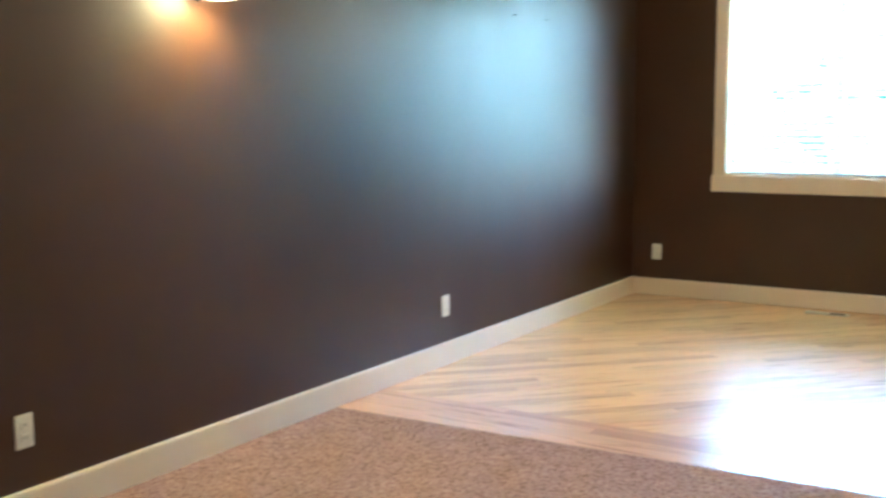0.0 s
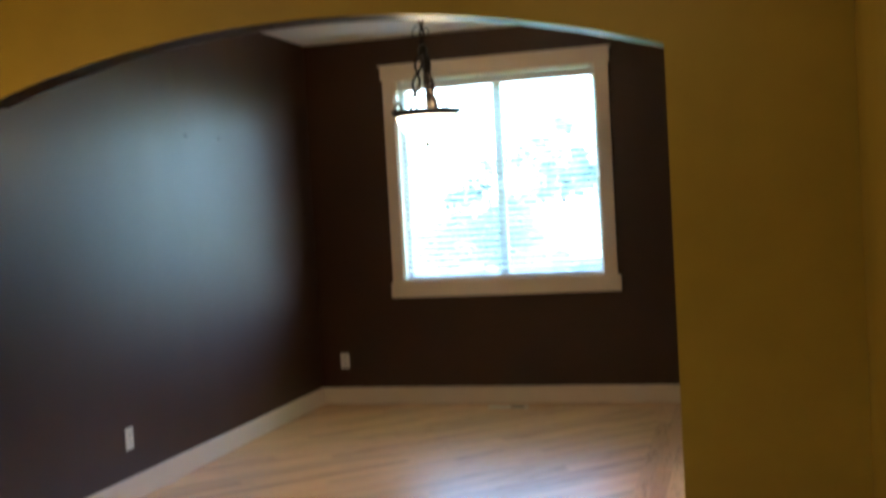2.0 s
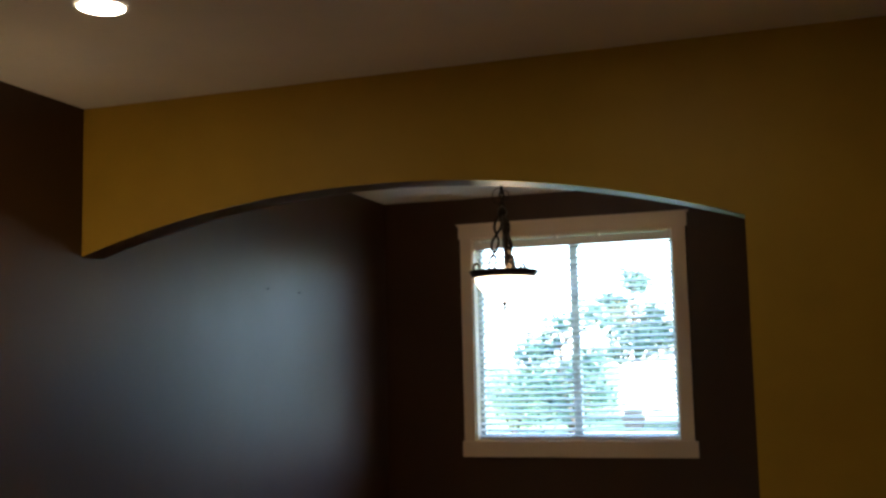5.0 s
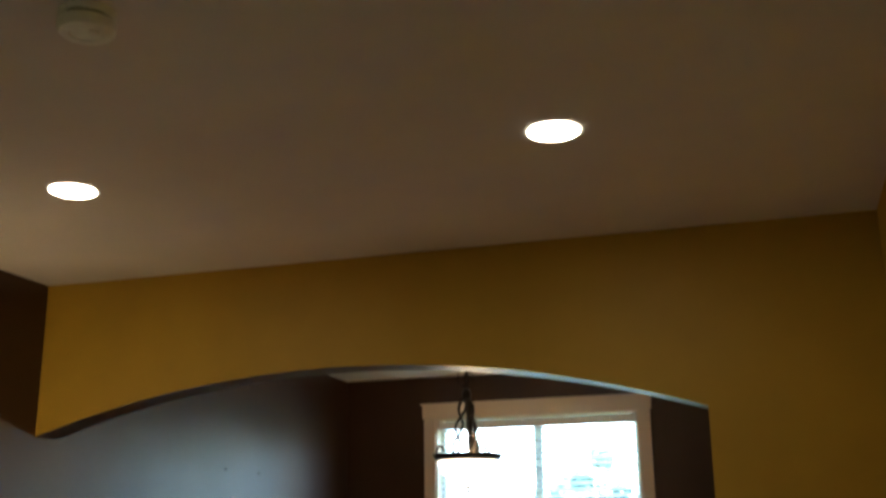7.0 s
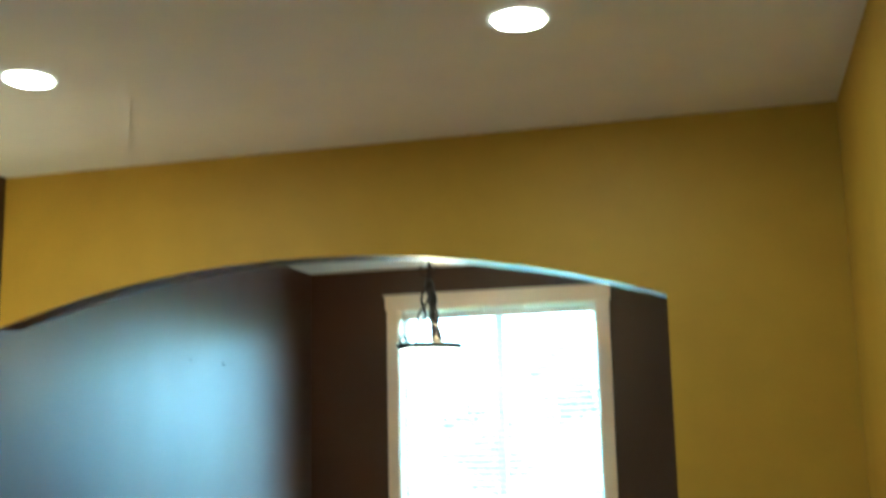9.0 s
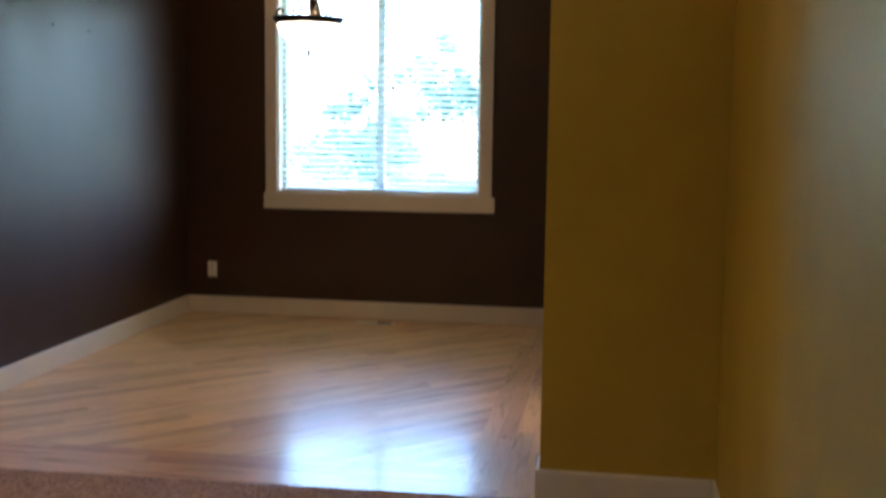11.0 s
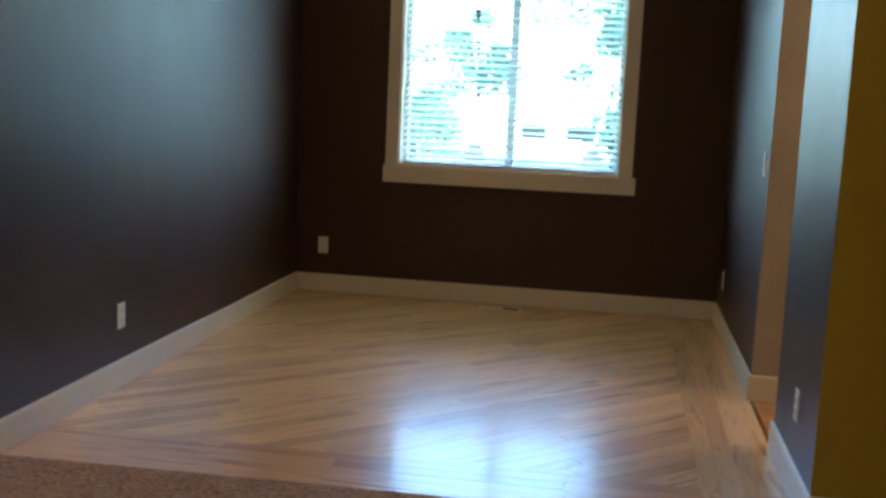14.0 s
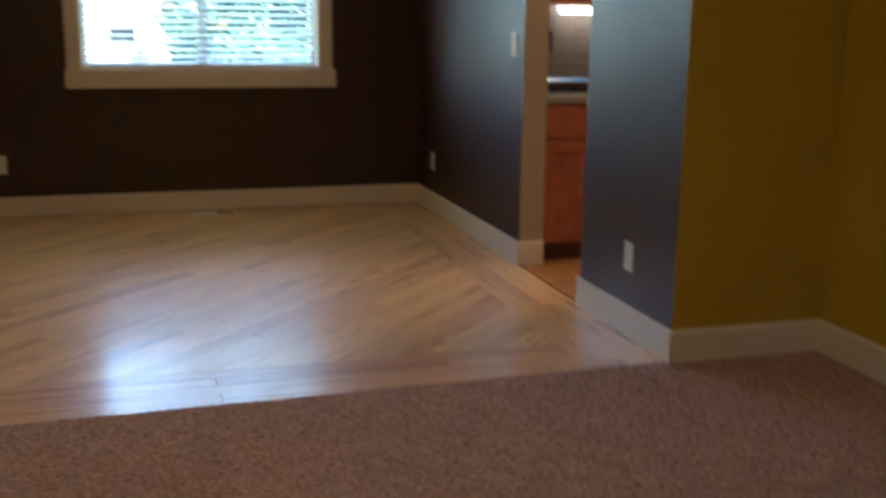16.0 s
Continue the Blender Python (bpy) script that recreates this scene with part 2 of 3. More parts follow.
def slab(bm, ring, z0, z1, drop=0.0):
    """A flat piece with the outline ring; its top edge is eased by drop."""
    low = [bm.verts.new((x, y, z0)) for x, y in ring]
    if drop:
        cx, cy = sum(p[0] for p in ring) / len(ring), sum(p[1] for p in ring) / len(ring)
        mid = [bm.verts.new((x, y, z1 - drop)) for x, y in ring]
        inset = []
        for x, y in ring:
            d = Vector((cx - x, cy - y))
            d = d.normalized() * drop if d.length > 1e-6 else d
            inset.append((x + d.x, y + d.y))
        top = [bm.verts.new((x, y, z1)) for x, y in inset]
        bands = ((low, mid), (mid, top))
    else:
        top = [bm.verts.new((x, y, z1)) for x, y in ring]
        bands = ((low, top),)
    n = len(ring)
    for a, b in bands:
        for k in range(n):
            bm.faces.new((a[k], a[(k + 1) % n], b[(k + 1) % n], b[k]))
    bm.faces.new(top)
    return bm


# ---- structure: walls, ceilings, floors ----
S0, S1, SZ0, SZ1 = -5.72, -5.2, 0.1, 1.55   # side window behind the walker
bm = boxes(((-0.14, S1, -0.02), (0, YF + 0.2, HD + 0.05)), ((-0.14, YB - 0.14, -0.02), (0, S0, HD + 0.05)), ((-0.14, S0, -0.02), (0, S1, SZ0)), ((-0.14, S0, SZ1), (0, S1, HD + 0.05)))
setting("wall_west", bm, BROWN, "dark chocolate brown satin wall with rear side window opening", "wall")
bm = bmesh.new()
for lo, hi in (((0, YF, -0.02), (WX0, YF + 0.16, HD + 0.05)), ((WX1, YF, -0.02), (W + TE, YF + 0.16, HD + 0.05)),
               ((WX0, YF, -0.02), (WX1, YF + 0.16, WZ0)), ((WX0, YF, WZ1), (WX1, YF + 0.16, HD + 0.05))):
    box(bm, lo, hi)
setting("wall_north", bm, BROWN, "dark chocolate brown wall with a square window opening", "wall")
bm = bmesh.new()
for lo, hi in (((W, TA, -0.02), (W + TE, D0, HD + 0.05)), ((W, D1, -0.02), (W + TE, YF, HD + 0.05)), ((W, D0, DH), (W + TE, D1, HD + 0.05))):
    box(bm, lo, hi)
east = setting("wall_east", bm, [BROWN, TRIM, PLASTER], "dark brown dining room wall with an uncased kitchen opening", "wall")
for p in east.data.polygons:
    c = p.center
    if p.normal.x > 0.5:
        p.material_index = 2
    elif W < c.x < W + TE and abs(p.normal.y) > 0.5 and (abs(c.y - D0) < 0.01 or abs(c.y - D1) < 0.01) and c.z < 2.5:
        p.material_index = 2


def arch_wall():
    """The wall between both rooms: a lintel with a segmental arch and a short pier; gold towards the carpet, brown inside."""
    bm = bmesh.new()
    n = 40
    r = ((W / 2) ** 2 + RISE ** 2) / (2 * RISE)
    rows = []
    for k in range(n + 1):
        x = W * k / n
        z = HS + RISE - r + math.sqrt(r * r - (x - W / 2) ** 2)
        rows.append([bm.verts.new((x, y, zz)) for y, zz in ((0, z), (0, HD + 0.05), (TA, HD + 0.05), (TA, z))])
    for a, b in zip(rows, rows[1:]):
        for k, mi in ((0, 0), (2, 1), (3, 1)):
            f = bm.faces.new((a[k], b[k], b[(k + 1) % 4], a[(k + 1) % 4]))
            f.material_index = mi
    box(bm, (W, 0, -0.02), (KX, TA, HD + 0.05))
    bmesh.ops.recalc_face_normals(bm, faces=bm.faces)
    for f in bm.faces:
        if f.normal.x < -0.5 or (f.normal.y > 0.5 and f.calc_center_median().x < W):
            f.material_index = 1
        if f.normal.y > 0.5 and f.calc_center_median().x > W:
            f.material_index = 2
    return bm


setting("wall_arch", arch_wall(), [GOLD, BROWN, PLASTER], "mustard gold wall with a wide shallow arched opening", "wall")
setting("wall_side", boxes(((W2, YB, -0.02), (W2 + 0.14, 0, H + 0.05))), GOLD, "mustard gold painted side wall", "wall")
setting("wall_south", boxes(((0, YB - 0.14, -0.02), (W2 + 0.14, YB, H + 0.05))), GOLD, "mustard gold painted rear wall", "wall")
setting("ceiling", boxes(((0, YB, H), (W2, 0, H + 0.12))), CEIL, "white textured ceiling with recessed lights", "ceiling")
setting("ceiling_dining", boxes(((0, TA, HD), (W, YF, HD + 0.12))), CEIL, "white textured dining room ceiling", "ceiling")
setting("wall_kitchen_north", boxes(((W + TE, 2.43, -0.02), (KX, 2.56, HD + 0.05))), PLASTER, "beige kitchen wall", "wall")
setting("wall_kitchen_east", boxes(((KX, 0, -0.02), (KX + 0.14, 2.56, HD + 0.05))), PLASTER, "beige kitchen wall", "wall")
setting("ceiling_kitchen", boxes(((W + TE, TA, H), (KX, 2.43, H + 0.12))), CEIL, "white kitchen ceiling", "ceiling")
setting("kitchen_floor", boxes(((W + 0.02, TA, -0.04), (KX, 2.43, 0.0))), plain("orange_kitchen_boards", (0.50, 0.24, 0.09), 0.25, 0, 0.5, 0.2, 12), "orange varnished kitchen floor boards", "floor")


def base(name, x0, y0, x1, y1, depth=0.016):
    """A baseboard whose back lies on the line from (x0, y0) to (x1, y1); the room is on its left hand."""
    a, b = Vector((x0, y0, 0)), Vector((x1, y1, 0))
    d = (b - a).normalized()
    nrm = Vector((-d.y, d.x, 0))
    prof = ((0, 0.004), (depth, 0.004), (depth, BASE - 0.012), (depth - 0.003, BASE - 0.003), (depth - 0.008, BASE), (0, BASE))
    bm = bmesh.new()
    ends = [[bm.verts.new(p + nrm * u + Vector((0, 0, z))) for u, z in prof] for p in (a, b)]
    n = len(prof)
    for k in range(n):
        bm.faces.new((ends[0][k], ends[1][k], ends[1][(k + 1) % n], ends[0][(k + 1) % n]))
    bm.faces.new(ends[0][::-1])
    bm.faces.new(ends[1])
    bmesh.ops.recalc_face_normals(bm, faces=bm.faces)
    return setting(name, bm, TRIM, "cream painted flat wooden baseboard", "baseboard")


E0 = 0.016
base("baseboard_west", 0, YF, 0, YB)
base("baseboard_north", W - E0, YF, E0, YF)
base("baseboard_east", W, D1 - E0, W, YF)
base("baseboard_jamb", W + TE, D1, W, D1)
base("baseboard_jamb_near", W, D0, W + TE, D0)
base("baseboard_pier_side", W, 0, W, D0 + E0)
base("baseboard_pier", W2 - E0, 0, W - E0, 0)
base("baseboard_side", W2, YB, W2, 0)
base("baseboard_south", E0, YB, W2 - E0, YB)

# ---- window, blind and what is outside ----


def window():
    w = thing("window_1", ((WX0 + WX1) / 2, YF, WZ0), "square white vinyl sliding window with cream painted flat casing", "window", kind="structure")
    m = Matrix.Translation(-w.matrix_world.translation)

    def put(name, bm, mat, label="", parent=None):
        bmesh.ops.transform(bm, matrix=m, verts=bm.verts)
        return part(name, bm, mat, parent or w, label)

    t = 0.02
    put("head_casing", boxes(((WX0 - 0.100, YF - t - 0.006, WZ1 + 0.0), (WX1 + 0.100, YF, WZ1 + 0.104)), ((WX0 - 0.115, YF - t - 0.018, WZ1 + 0.104), (WX1 + 0.115, YF, WZ1 + 0.114)), bevel=0.003), TRIM)
    put("side_casing", boxes(((WX0 - 0.088, YF - t, WZ0), (WX0, YF, WZ1)), bevel=0.003), TRIM)
    put("side_casing", boxes(((WX1, YF - t, WZ0), (WX1 + 0.088, YF, WZ1)), bevel=0.003), TRIM)
    put("window_sill", boxes(((WX0 - 0.100, YF - 0.030, WZ0 - 0.119), (WX1 + 0.112, YF, WZ0)), bevel=0.004), TRIM)
    put("jamb_lining", boxes(((WX0, YF - 0.004, WZ0), (WX0 + 0.012, YF + 0.16, WZ1)), ((WX1 - 0.012, YF - 0.004, WZ0), (WX1, YF + 0.16, WZ1)),
                             ((WX0 + 0.012, YF - 0.004, WZ0), (WX1 - 0.012, YF + 0.16, WZ0 + 0.012)), ((WX0 + 0.012, YF - 0.004, WZ1 - 0.012), (WX1 - 0.012, YF + 0.16, WZ1))), TRIM)
    a, b, c, d = WX0 + 0.012, WX1 - 0.012, WZ0 + 0.012, WZ1 - 0.012
    y0, y1 = YF + 0.095, YF + 0.15
    f = put("window_frame", boxes(((a, y0, c), (a + 0.035, y1, d)), ((b - 0.035, y0, c), (b, y1, d)), ((a + 0.035, y0, c), (b - 0.035, y1, c + 0.035)), ((a + 0.035, y0, d - 0.035), (b - 0.035, y1, d)), bevel=0.003), VINYL)
    mx = 1.492
    put("mullion", boxes(((mx - 0.03, y0 - 0.006, c + 0.035), (mx + 0.03, y1, d - 0.035)), bevel=0.003), VINYL)
    for lo, hi in ((a + 0.035, mx - 0.03), (mx + 0.03, b - 0.035)):
        p = put("pane", boxes(((lo, y0 + 0.025, c + 0.035), (hi, y0 + 0.029, d - 0.035))), GLASS)
        p.visible_shadow = False
    return w


window()


def blind():
    x0, x1 = WX0 + 0.018, WX1 - 0.018
    y = YF + 0.048
    b = thing("window_blind", ((x0 + x1) / 2, y, WZ1 - 0.012), "lowered white horizontal slat blind with open slats", "blind")
    m = Matrix.Translation(-b.matrix_world.translation)

    def put(name, bm, mat, label=""):
        bmesh.ops.transform(bm, matrix=m, verts=bm.verts)
        return part(name, bm, mat, b, label)

    top = WZ1 - 0.0125
    rail = boxes(((x0, y - 0.026, top - 0.072), (x1, y + 0.026, top - 0.018)), bevel=0.003)
    put("headrail", rail, SLAT)
    for x in (x0 + 0.004, x0 + 0.62, x0 + 0.94, x1 - 0.034):
        put("bracket", boxes(((x, y - 0.024, top - 0.019), (x + 0.03, y + 0.024, top))), SLAT)
    zs = [top - 0.085 - 0.0455 * k for k in range(31)]
    zs = [z for z in zs if z > WZ0 + 0.05]
    bm = bmesh.new()
    prof = [(-0.025, -0.0005), (-0.012, 0.0012), (0, 0.0018), (0.012, 0.0012), (0.025, -0.0005)]
    turn = Matrix.Rotation(radians(20), 3, "X")
    lo, hi = [], []
    for x, row in ((x0 + 0.006 - (x0 + x1) / 2, lo), (x1 - 0.006 - (x0 + x1) / 2, hi)):
        for s in (1, -1):
            for u, z in prof[::s]:
                row.append(bm.verts.new(turn @ Vector((x, u, z + (0.0014 if s > 0 else -0.0014)))))
    n = len(lo)
    for k in range(n):
        bm.faces.new((lo[k], lo[(k + 1) % n], hi[(k + 1) % n], hi[k]))
    bm.faces.new(lo)
    bm.faces.new(hi[::-1])
    bmesh.ops.recalc_face_normals(bm, faces=bm.faces)
    first = part("slat", bm, SLAT, b)
    rnd = random.Random(4)
    first.location = (0, 0, zs[0] - (WZ1 - 0.012))
    for z in zs[1:]:
        s = new("slat", first.data)
        s.parent = b
        s.location = (0, 0, z - (WZ1 - 0.012))
        s.rotation_euler = (radians(rnd.uniform(-1.5, 1.5)), radians(rnd.uniform(-0.08, 0.08)), 0)
    put("bottom_rail", boxes(((x0 + 0.004, y - 0.025, WZ0 + 0.0125), (x1 - 0.004, y + 0.025, WZ0 + 0.034)), bevel=0.004), SLAT)
    for x in (x0 + 0.16, (x0 + x1) / 2 + 0.02, x1 - 0.16):
        bm = bmesh.new()
        for dy in (-0.027, 0.027):
            rod(bm, [(x, y + dy, WZ0 + 0.03), (x, y + dy, top - 0.04)], 0.0011, 5)
        put("ladder_cord", bm, CORD)
    put("tilt_wand", rod(bmesh.new(), [(x0 + 0.07, y - 0.038, top - 0.08), (x0 + 0.072, y - 0.04, top - 0.75)], 0.0045, 6), CORD, "clear tilt wand")
    return b


blind()

bm = bmesh.new()
vs = [bm.verts.new(p) for p in ((-900, -900, -0.5), (900, -900, -0.5), (900, 900, -0.5), (-900, 900, -0.5))]
bm.faces.new(vs)
setting("ground", bm, LAWN, "green lawn outside the window", "ground")


def leaves(bm, rnd, centre, size, count, leaf):
    for _ in range(count):
        while True:
            p = Vector((rnd.uniform(-1, 1), rnd.uniform(-1, 1), rnd.uniform(-1, 1)))
            if p.length < 1 and p.length > 0.35:
                break
        c = Vector(centre) + Vector((p.x * size[0], p.y * size[1], p.z * size[2]))
        e = Euler((rnd.uniform(0, 6.3), rnd.uniform(0, 6.3), rnd.uniform(0, 6.3))).to_matrix()
        l = leaf * rnd.uniform(0.6, 1.3)
        bm.faces.new([bm.verts.new(c + e @ Vector(q)) for q in ((-l, 0, 0), (0, -l * 0.45, l * 0.1), (l, 0, 0), (0, l * 0.45, l * 0.1))])


def tree(at, height, spread, seed, mat):
    rnd = random.Random(seed)
    t = thing("tree", at, "leafy green tree standing on the lawn outside", "tree", "trees outside")
    bm = bmesh.new()
    top = Vector((rnd.uniform(-0.3, 0.3), rnd.uniform(-0.3, 0.3), height * 0.8))
    rod(bm, [(0, 0, -0.1), top * 0.3 + Vector((0.08, 0, 0)), top * 0.65, top], [0.14, 0.11, 0.07, 0.02])
    tips = []
    for k in range(13):
        f = rnd.uniform(0.16, 0.9)
        s = top * f
        a = rnd.uniform(0, 6.28)
        tip = s + Vector((math.cos(a) * spread, math.sin(a) * spread, height * rnd.uniform(-0.05, 0.22))) * rnd.uniform(0.5, 0.95)
        rod(bm, [s, (s + tip) / 2 + Vector((0, 0, 0.1)), tip], [0.05, 0.03, 0.008], 6)
        tips.append(tip)
    part("trunk", bm, BARK, t)
    bm = bmesh.new()
    for tip in tips + [top]:
        for _ in range(3):
            q = tip + Vector((rnd.uniform(-0.4, 0.4), rnd.uniform(-0.4, 0.4), rnd.uniform(-0.3, 0.4)))
            leaves(bm, rnd, q, (spread * 0.34, spread * 0.34, spread * 0.26), 130, 0.05 + 0.028 * spread)
    part("crown", bm, mat, t)
    return t


def shrub(at, size, seed, mat):
    rnd = random.Random(seed)
    s = thing("shrub", at, "dense green garden shrub below the window", "shrub", "shrubs outside")
    bm = bmesh.new()
    for k in range(7):
        a = k * 0.9
        rod(bm, [(0, 0, -0.05), (math.cos(a) * size[0] * 0.4, math.sin(a) * size[1] * 0.4, size[2] * 1.2)], [0.03, 0.008], 5)
    part("stem", bm, BARK, s)
    bm = bmesh.new()
    for k in range(10):
        q = (rnd.uniform(-0.6, 0.6) * size[0], rnd.uniform(-0.6, 0.6) * size[1], size[2] * rnd.uniform(0.5, 1.4))
        leaves(bm, rnd, q, (size[0] * 0.55, size[1] * 0.55, size[2] * 0.45), 260, 0.05)
    part("foliage", bm, mat, s)
    return s


def van():
    """A white van parked across the street, side on."""
    v = thing("van", (0, 28.0, -0.5), "white panel van parked beyond the garden", "van")
    side = [(-2.4, 0.35), (-2.45, 0.9), (-2.4, 1.8), (-2.25, 1.98), (-0.5, 2.04), (1.35, 2.0), (1.62, 1.92), (1.98, 1.42), (2.25, 1.2), (2.36, 0.95), (2.38, 0.4), (1.9, 0.3), (-1.9, 0.3)]
    bm = bmesh.new()
    near = [bm.verts.new((x, 0.0 if z < 1.2 else 0.10 * (z - 1.2), z)) for x, z in side]
    far = [bm.verts.new((x, 1.8 if z < 1.2 else 1.8 - 0.10 * (z - 1.2), z)) for x, z in side]
    n = len(side)
    for k in range(n):
        bm.faces.new((near[k], near[(k + 1) % n], far[(k + 1) % n], far[k]))
    bm.faces.new(near[::-1])
    bm.faces.new(far)
    bmesh.ops.recalc_face_normals(bm, faces=bm.faces)
    bmesh.ops.bevel(bm, geom=[e for e in bm.edges if e.calc_face_angle(0) > 0.5], offset=0.05, segments=2, affect="EDGES")
    part("body", bm, SIDING, v)
    for x, w in ((-0.25, 0.72), (1.07, 0.72)):
        part("window", boxes(((x - w / 2, -0.012, 0.94), (x + w / 2, 0.03, 1.34)), bevel=0.01), DARK, v)
    for x in (-1.98, 1.5):
        wheel = turned(bmesh.new(), [(0.2, -0.1), (0.32, -0.1), (0.34, -0.06), (0.34, 0.06), (0.32, 0.1)], 24)
        bmesh.ops.transform(wheel, matrix=pose(x, 0.06, 0.34, 90), verts=wheel.verts)
        part("wheel", wheel, SLOT, v)
    return v


van()
# The last two trees are unseen, added to dim the side walls' sheen.
for k, (tx, ty, th, ts) in enumerate(((2.4, 31.0, 14.5, 3.0), (5.4, 30.0, 16.0, 3.8), (8.6, 31.5, 15.0, 3.8), (4.0, 22.0, 6.5, 2.2), (6.2, 20.0, 6.5, 2.2), (3.3, 15.5, 4.4, 1.5), (-2.8, 34.0, 6.2, 1.35), (2.3, 33.5, 8.0, 1.7), (7.2, 15.5, 4.6, 1.9), (-5.3, 16.5, 5.0, 1.6))):
    tree((tx, ty, -0.5), th, ts, 4 + k, LEAF if k in (1, 3, 5) else LEAF2)
tree((-3.6, 27.0, -0.5), 3.6, 1.3, 31, LEAF)
shrub((-2.9, 24.5, -0.5), (1.2, 0.9, 1.4), 21, LEAF)
shrub((-4.8, 25.0, -0.5), (1.4, 0.9, 1.15), 22, LEAF)
shrub((-6.6, 24.8, -0.5), (1.4, 0.9, 0.95), 25, LEAF)
shrub((2.9, 11.0, -0.5), (0.9, 0.7, 0.9), 23, LEAF)
shrub((4.4, 11.4, -0.5), (1.0, 0.8, 0.95), 24, LEAF2)

# ---- things in the dining room ----


def strap(bm, pts, ca, sa, thin, wide):
    """A flat iron bar along (radius, height) points in the upright plane that faces (ca, sa)."""
    rings = []
    for i, (r, z) in enumerate(pts):
        d = Vector(pts[min(i + 1, len(pts) - 1)]) - Vector(pts[max(i - 1, 0)])
        d.normalize()
        ring = []
        for u, v in ((-thin, -wide), (thin, -wide), (thin * 1.3, 0), (thin, wide), (-thin, wide), (-thin * 1.3, 0)):
            rr, zz = r + u * d.y, z - u * d.x
            ring.append(bm.verts.new((rr * ca - v * sa, rr * sa + v * ca, zz)))
        rings.append(ring)
    for a, b in zip(rings, rings[1:]):
        for k in range(6):
            bm.faces.new((a[k], a[(k + 1) % 6], b[(k + 1) % 6], b[k]))
    bm.faces.new(rings[0][::-1])
    bm.faces.new(rings[-1])
    bmesh.ops.recalc_face_normals(bm, faces=bm.faces)


def pendant():
    x, y = 1.492, 1.90
    rim = 2.035
    p = thing("pendant_lamp", (x, y, HD), "black wrought iron pendant lamp with a lit glass bowl", "pendant lamp")
    o = rim - HD
    part("canopy", turned(bmesh.new(), [(0.066, 0.0), (0.066, -0.012), (0.05, -0.024), (0.016, -0.034), (0.012, -0.05)], 28), IRON, p, smooth=True)
    hub = 2.40 - HD
    bm = bmesh.new()
    k, z = 0, -0.05
    while z > hub + 0.02:
        pts = []
        for i in range(13):
            a = 2 * math.pi * i / 12
            u, v = 0.014 * math.cos(a), 0.022 * math.sin(a)
            pts.append((u, 0, z - 0.017 + v) if k % 2 else (0, u, z - 0.017 + v))
        rod(bm, pts, 0.0045, 6)
        z -= 0.033
        k += 1
    part("chain", bm, IRON, p)
    pts = [(0.014 * math.cos(t * 2.1), 0.014 * math.sin(t * 2.1) + 0.012, -0.04 + (hub + 0.05) * t / 12) for t in range(13)]
    part("cable", rod(bmesh.new(), pts, 0.0028, 6), IRON, p)
    for size, side in ((0.046, -1), (0.030, 1)):
        loop = [(side * (size * 0.55 - size * 0.75 * math.cos(a)), 0.01, hub + 0.10 + size * math.sin(a)) for a in [i * 0.5 for i in range(13)]]
        part("cable_loop", rod(bmesh.new(), loop, 0.003, 6), IRON, p)
    part("hub", turned(bmesh.new(), [(0.01, hub + 0.035), (0.022, hub + 0.02), (0.03, hub), (0.02, hub - 0.03), (0.012, hub - 0.05)], 20), IRON, p, smooth=True)
    for j in range(3):
        a0 = radians(182 + 120 * j)
        ca, sa = math.cos(a0), math.sin(a0)
        arm = bmesh.new()
        for side in (-1, 1):
            pts = []
            for i in range(37):
                t = i / 36
                r = 0.014 + 0.062 * t ** 0.9 + side * 0.021 * math.sin(3 * math.pi * t)
                pts.append((r, hub - 0.02 + (o - hub + 0.03) * t))
            strap(arm, pts, ca, sa, 0.0058, 0.0115)
        part("arm", arm, IRON, p)
        scroll = bmesh.new()
        pts = []
        for i in range(22):
            a = -0.6 + i * 0.27
            r = 0.036 * (1 - i / 34)
            c = 0.160 + r * math.sin(a) * 0.85
            pts.append((c * ca, c * sa, o + 0.046 - r * math.cos(a)))
        rod(scroll, [(0.178 * ca, 0.178 * sa, o + 0.004)] + pts[3:], 0.0082, 7)
        part("scroll", scroll, IRON, p)
    bm = turned(bmesh.new(), [(0.164, o - 0.020), (0.176, o - 0.024), (0.190, o - 0.008), (0.202, o + 0.013), (0.203, o + 0.018), (0.194, o + 0.017), (0.178, o + 0.004), (0.164, o - 0.020)], 48, caps=False)
    part("rim", bm, IRON, p, "black iron rim ring", smooth=True)
    prof = [(0.174, o + 0.002)] + [(0.174 * math.cos(a) ** 1.25, o - 0.16 * math.sin(a)) for a in [radians(d) for d in (8, 20, 33, 46, 58, 70, 80, 86)]]
    inner = [(max(0.004, r - 0.006), z + 0.006) for r, z in prof[::-1]]
    bm = turned(bmesh.new(), prof + inner, 48, caps=False)
    part("bowl", bm, BOWL, p, "glowing alabaster glass bowl", smooth=True)
    part("finial", turned(bmesh.new(), [(0.004, o - 0.155), (0.017, o - 0.166), (0.015, o - 0.174), (0.006, o - 0.182), (0.012, o - 0.192), (0.009, o - 0.202), (0.002, o - 0.21)], 16), IRON, p, smooth=True)
    lamp("pendant_bulb", "POINT", 0.3, WARM, Matrix.Translation((x, y, rim + 0.015)), size=0.04)
    return p


pendant()


